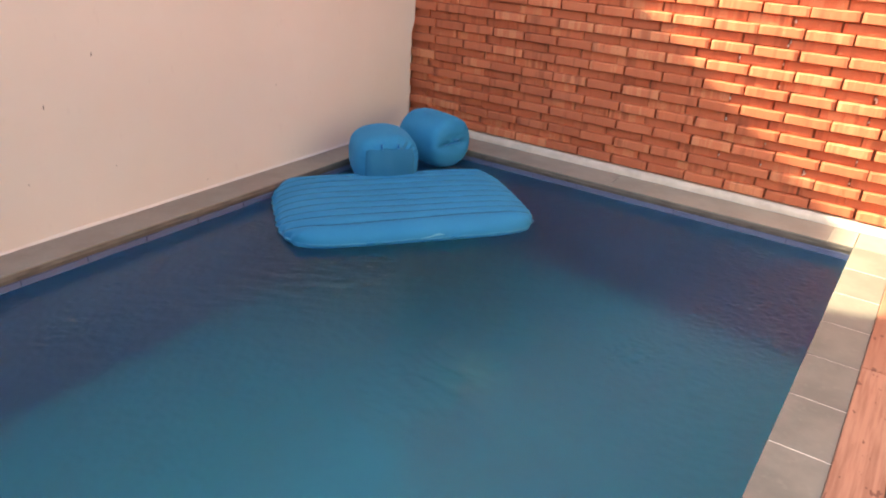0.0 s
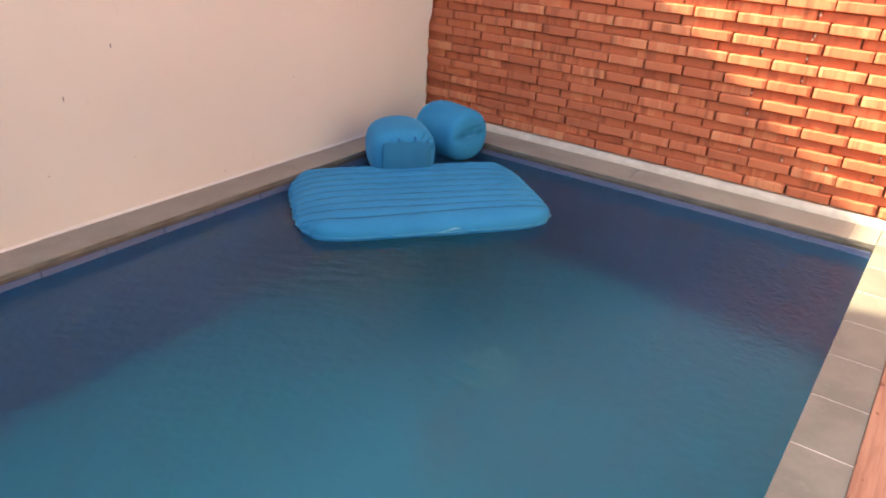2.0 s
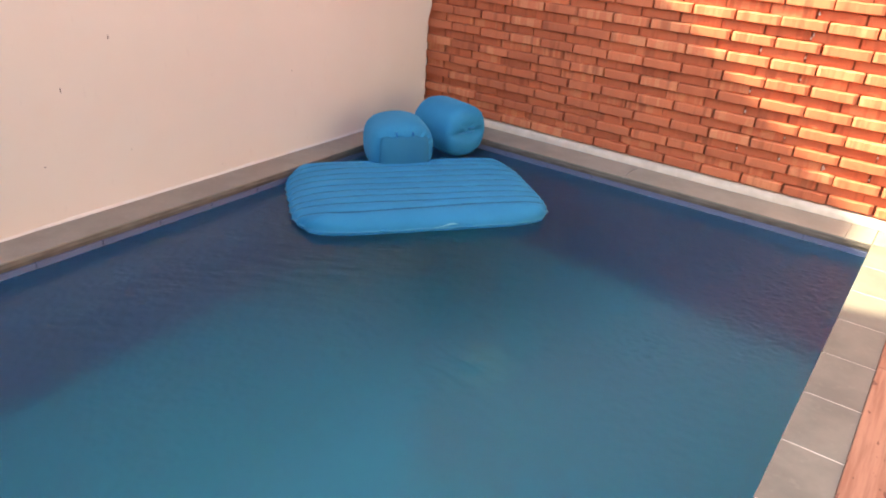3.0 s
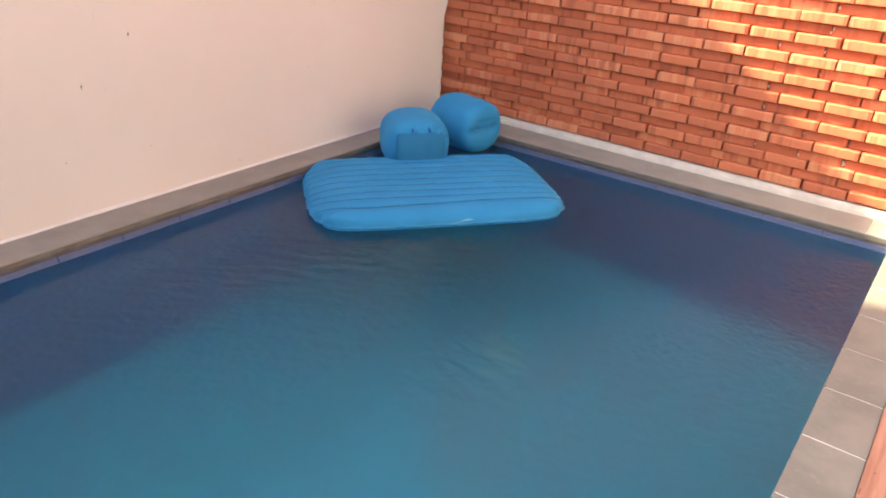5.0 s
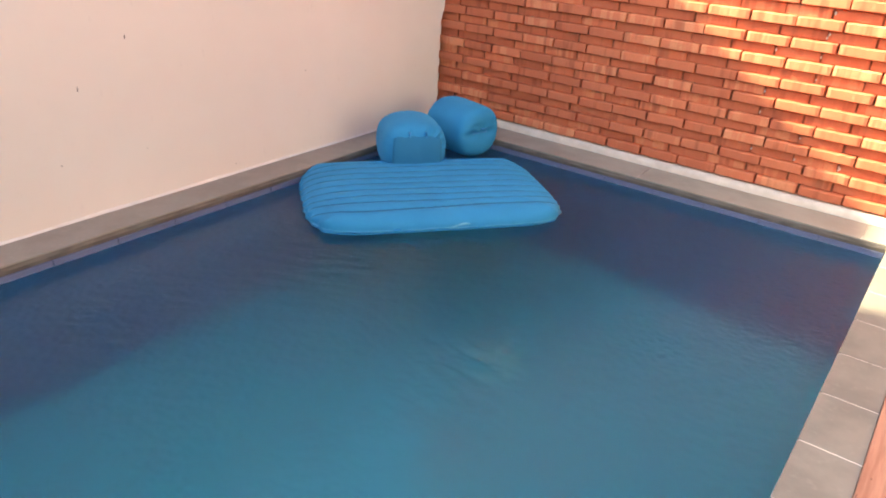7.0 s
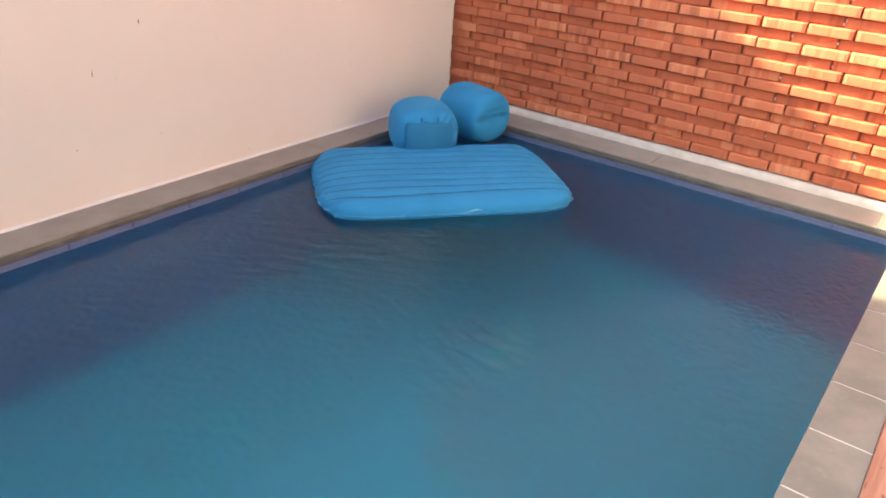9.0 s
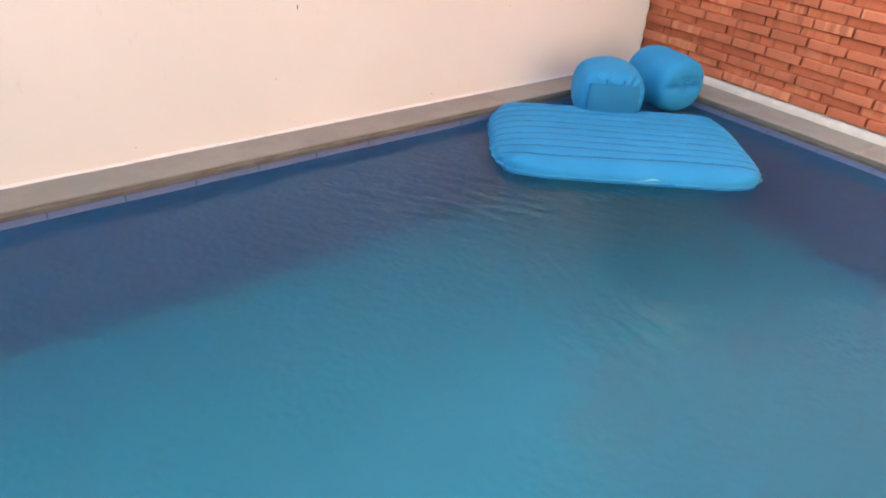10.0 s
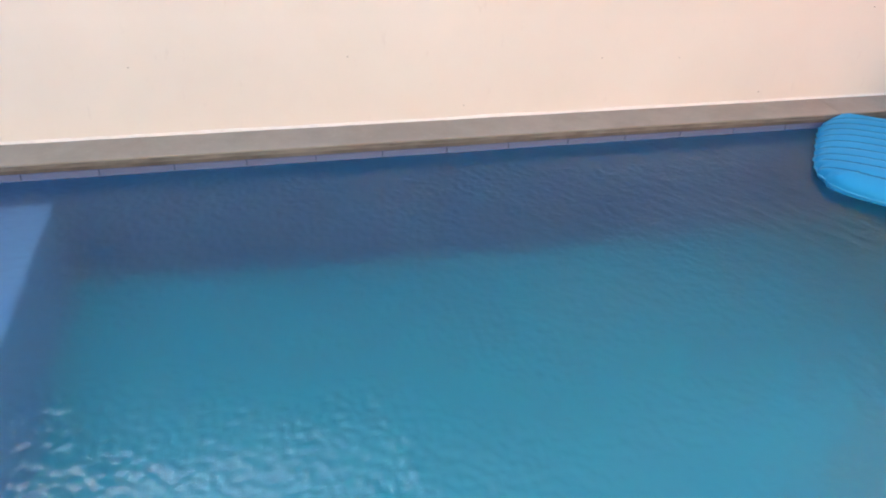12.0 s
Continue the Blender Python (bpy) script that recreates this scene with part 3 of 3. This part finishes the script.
def front_pillow():
    """Its flat flap faces the mattress and hangs down on it."""
    top = holder("inflatable_pillow", "blue flocked air pillow with square flap, resting against the mattress", "inflatable pillow",
                 tuple(on_float(-2.07, 1.50, 0.078)), MAT_TURN - 90, group="air pillows")
    part("body", cushion(0.38, 0.385, 0.335, 0.50, 2.6, 1.3, 0.04, gather=0.016), FLOCK, top, smooth=True)
    # flap: a soft sheet bulging with the pillow's face
    bm = bmesh.new()
    n = 22
    grid = []
    for j in range(n + 1):
        for i in range(n + 1):
            y = (-0.142 + 0.284 * i / n) * (1 - 0.07 * (j / n) ** 4)
            z = -0.085 + (0.185 - 0.012 * abs(2 * i / n - 1) ** 4 + 0.004 * math.sin(i * 0.9)) * j / n
            x = 0.214 - 0.42 * y * y - 0.10 * max(0, z) + 0.005 * noise.noise((y * 16, z * 9, 2))
            x -= 0.012 * (j / n) ** 5 + 0.010 * abs(2 * i / n - 1) ** 8
            if j == 0:
                x += 0.014
            grid.append(bm.verts.new((x, y, z)))
    for j in range(n):
        for i in range(n):
            k = j * (n + 1) + i
            bm.faces.new((grid[k], grid[k + 1], grid[k + n + 2], grid[k + n + 1]))
    flap = part("flap", bm, FLAP_SHADE, top, "square blue flocked flap, darkened for the shade on its upright face", True)
    mod = flap.modifiers.new("thick", "SOLIDIFY")
    mod.thickness, mod.offset = 0.010, 0.0
    # two welded loops above the flap, a seam at its foot
    for y in (-0.045, 0.05):
        part("loop", box(0.172, 0.200, y - 0.0035, y + 0.0035, 0.094, 0.124, 0.003), VINYL, top, "dark welded loop")
    part("flap_seam", box(0.216, 0.230, -0.135, 0.135, -0.092, -0.082, 0.003), SEAM, top, "pale seam at the flap's foot")
    return top


def back_pillow():
    top = holder("inflatable_pillow", "barrel-shaped blue air pillow with creased end, in the pool corner", "inflatable pillow",
                 (-2.425, -0.205, 0.10), -12, group="air pillows")
    part("body", cushion(0.385, 0.34, 0.325, 0.36, 2.2, 0.4, 0.03, 0.028, gather=0.006), FLOCK, top, smooth=True)
    part("crease_seam", box(0.158, 0.172, -0.075, 0.065, -0.004, 0.004, 0.003), VINYL, top, "dark welded crease on the end")
    part("crease_seam", box(0.172, 0.186, 0.0, 0.05, 0.022, 0.028, 0.002), VINYL, top, "dark welded crease on the end")
    return top


front_pillow()
back_pillow()

# ---- brick wall ----
# the unseen upper part is carried this high to dim the sky's light here
wall_north = structure("wall_north", box(WALL_X - 0.1, 3.0, BRICK_Y + 0.044, BRICK_Y + 0.25, -0.3, 4.6), MORTAR, "exposed terracotta brick wall with proud and recessed courses", "wall")
COURSE, PITCH, X_FIRST, Z_FIRST = 0.0535, 0.2268, -0.722, 0.106


def brick_bm(w, h, d=0.09, chip=0, scallop=0.004):
    """A wire-cut brick whose upper front edge is nibbled in small scallops."""
    rnd = random.Random(chip)
    bm = bmesh.new()
    n = 13
    cols = []
    for i in range(n + 1):
        x = w * i / n
        inset = 0.004 if i in (0, n) else 0.0
        dz = rnd.uniform(-1, 0.4) * scallop - (0.003 if i in (0, n) else 0)
        wob = rnd.uniform(-0.0008, 0.0008)
        cols.append([bm.verts.new((x, d, 0)), bm.verts.new((x, 0.004 + inset, rnd.uniform(-0.0006, 0.0006))), bm.verts.new((x, inset + wob, 0.004)),
                     bm.verts.new((x, inset + wob, h - 0.005 + dz)), bm.verts.new((x, 0.005 + inset, h + dz * 0.5)), bm.verts.new((x, d, h))])
    for a, b in zip(cols, cols[1:]):
        for k in range(5):
            bm.faces.new((a[k], b[k], b[k + 1], a[k + 1]))
    bm.faces.new(cols[0][::-1])
    bm.faces.new(cols[-1])
    bmesh.ops.recalc_face_normals(bm, faces=bm.faces[:])
    return bm


PROUD = [mesh_of(brick_bm(PITCH - 0.011 + 0.003 * (i % 3 - 1), COURSE - 0.003, chip=i), "brick", CLAY) for i in range(8)]
SUNK = [mesh_of(brick_bm(PITCH - 0.008 + 0.004 * (i % 3 - 1), COURSE - 0.001, 0.06, chip=9 + i, scallop=0.0008), "brick", CLAY) for i in range(4)]
rest = bmesh.new()
rnd = random.Random(5)
for k in range(-1, 82):
    proud = k % 2 == 0
    z_top = Z_FIRST + COURSE * k
    x = X_FIRST - PITCH * 11 + (0 if proud else PITCH * 0.69)
    while x < 2.9:
        x0, x1 = max(x, WALL_X - 0.045), x + PITCH - 0.007
        if x1 - x0 > 0.03:
            y = BRICK_Y + (0.0 if proud else 0.030) + rnd.uniform(-0.0025, 0.0025)
            z = z_top - (COURSE - 0.003 if proud else COURSE) + rnd.uniform(-0.0015, 0.0015)
            if x1 < 0.25 and z_top < 1.13 and x0 == x:
                ob = new("brick", rnd.choice(PROUD if proud else SUNK))
                ob.parent = wall_north
                ob.matrix_basis = pose(x0 + rnd.uniform(-0.002, 0.002), y, z, rnd.uniform(-0.6, 0.6), rnd.uniform(-0.35, 0.35), rnd.uniform(-0.4, 0.4))
            else:
                h = COURSE - 0.003 if proud else COURSE - 0.001
                vs = [rest.verts.new((px, py, pz)) for px in (x0, x1) for py in (y, y + 0.06) for pz in (z, z + h)]
                for q in ((0, 4, 5, 1), (1, 5, 7, 3), (0, 2, 6, 4), (0, 1, 3, 2), (4, 6, 7, 5)):
                    rest.faces.new([vs[i] for i in q])
        x += PITCH
joined = part("bricks", rest, CLAY_REST, wall_north, "terracotta bricks")
tagged(joined, kind="stuff")

# sloped pale fillet at the foot of the bricks
bm = bmesh.new()
prev = None
for x in np.linspace(WALL_X, 2.9, 150):
    w = 0.003 * noise.noise((x * 5, 0, 0))
    row = [bm.verts.new((x, BRICK_Y - 0.018 + w, 0.0015)), bm.verts.new((x, BRICK_Y - 0.014 + w, 0.024)), bm.verts.new((x, BRICK_Y + 0.004, 0.044 + 0.003 * noise.noise((x * 6, 2, 0)))), bm.verts.new((x, BRICK_Y + 0.04, 0.047))]
    if prev:
        for i in range(3):
            bm.faces.new((prev[i], row[i], row[i + 1], prev[i + 1]))
    prev = row
part("foot_fillet", bm, PALE, wall_north, "cream mortar fillet at the wall's foot", True)
# dabs of mortar left in the recessed joints
for i in range(26):
    k = rnd.choice((3, 5, 7, 9, 11, 13, 15, 17))
    j = rnd.choice((0, 1, 2, 3, 3, 4))
    x = X_FIRST + PITCH * (j - 0.31) + rnd.uniform(-0.006, 0.006)
    z = Z_FIRST + COURSE * (k - 0.5) + rnd.uniform(-0.012, 0.012)
    bm = bmesh.new()
    bmesh.ops.create_icosphere(bm, subdivisions=1, radius=0.007, matrix=Matrix.Translation((x, BRICK_Y + 0.029, z)) @ Matrix.Diagonal((0.7, 0.6, rnd.uniform(0.7, 1.6), 1)))
    part("mortar_dab", bm, PALE, wall_north, "pale dab of mortar")

# small scuffs on the white wall
for y, z, w, h in ((-2.11, 0.775, 0.006, 0.020), (-2.355, 0.583, 0.005, 0.024), (-1.052, 0.479, 0.005, 0.006), (-2.477, 0.271, 0.006, 0.006), (-1.568, 0.057, 0.008, 0.006),
                   (-3.674, 0.322, 0.009, 0.004), (-4.568, 0.309, 0.008, 0.004), (-3.139, 0.067, 0.006, 0.005), (-2.07, 0.256, 0.004, 0.007)):
    bm = bmesh.new()
    ring = []
    for i in range(9):
        a = 2 * math.pi * i / 9
        r = rnd.uniform(0.35, 0.6)
        ring.append(bm.verts.new((WALL_X + 0.0015, y + math.cos(a) * w * r, z + math.sin(a) * h * r)))
    mid = bm.verts.new((WALL_X + 0.003, y, z))
    for a, b in zip(ring, ring[1:] + ring[:1]):
        bm.faces.new((a, b, mid))
    part("scuff", bm, BED if h > 0.01 else EDGE, wall_west, "small dark scuff in the plaster")
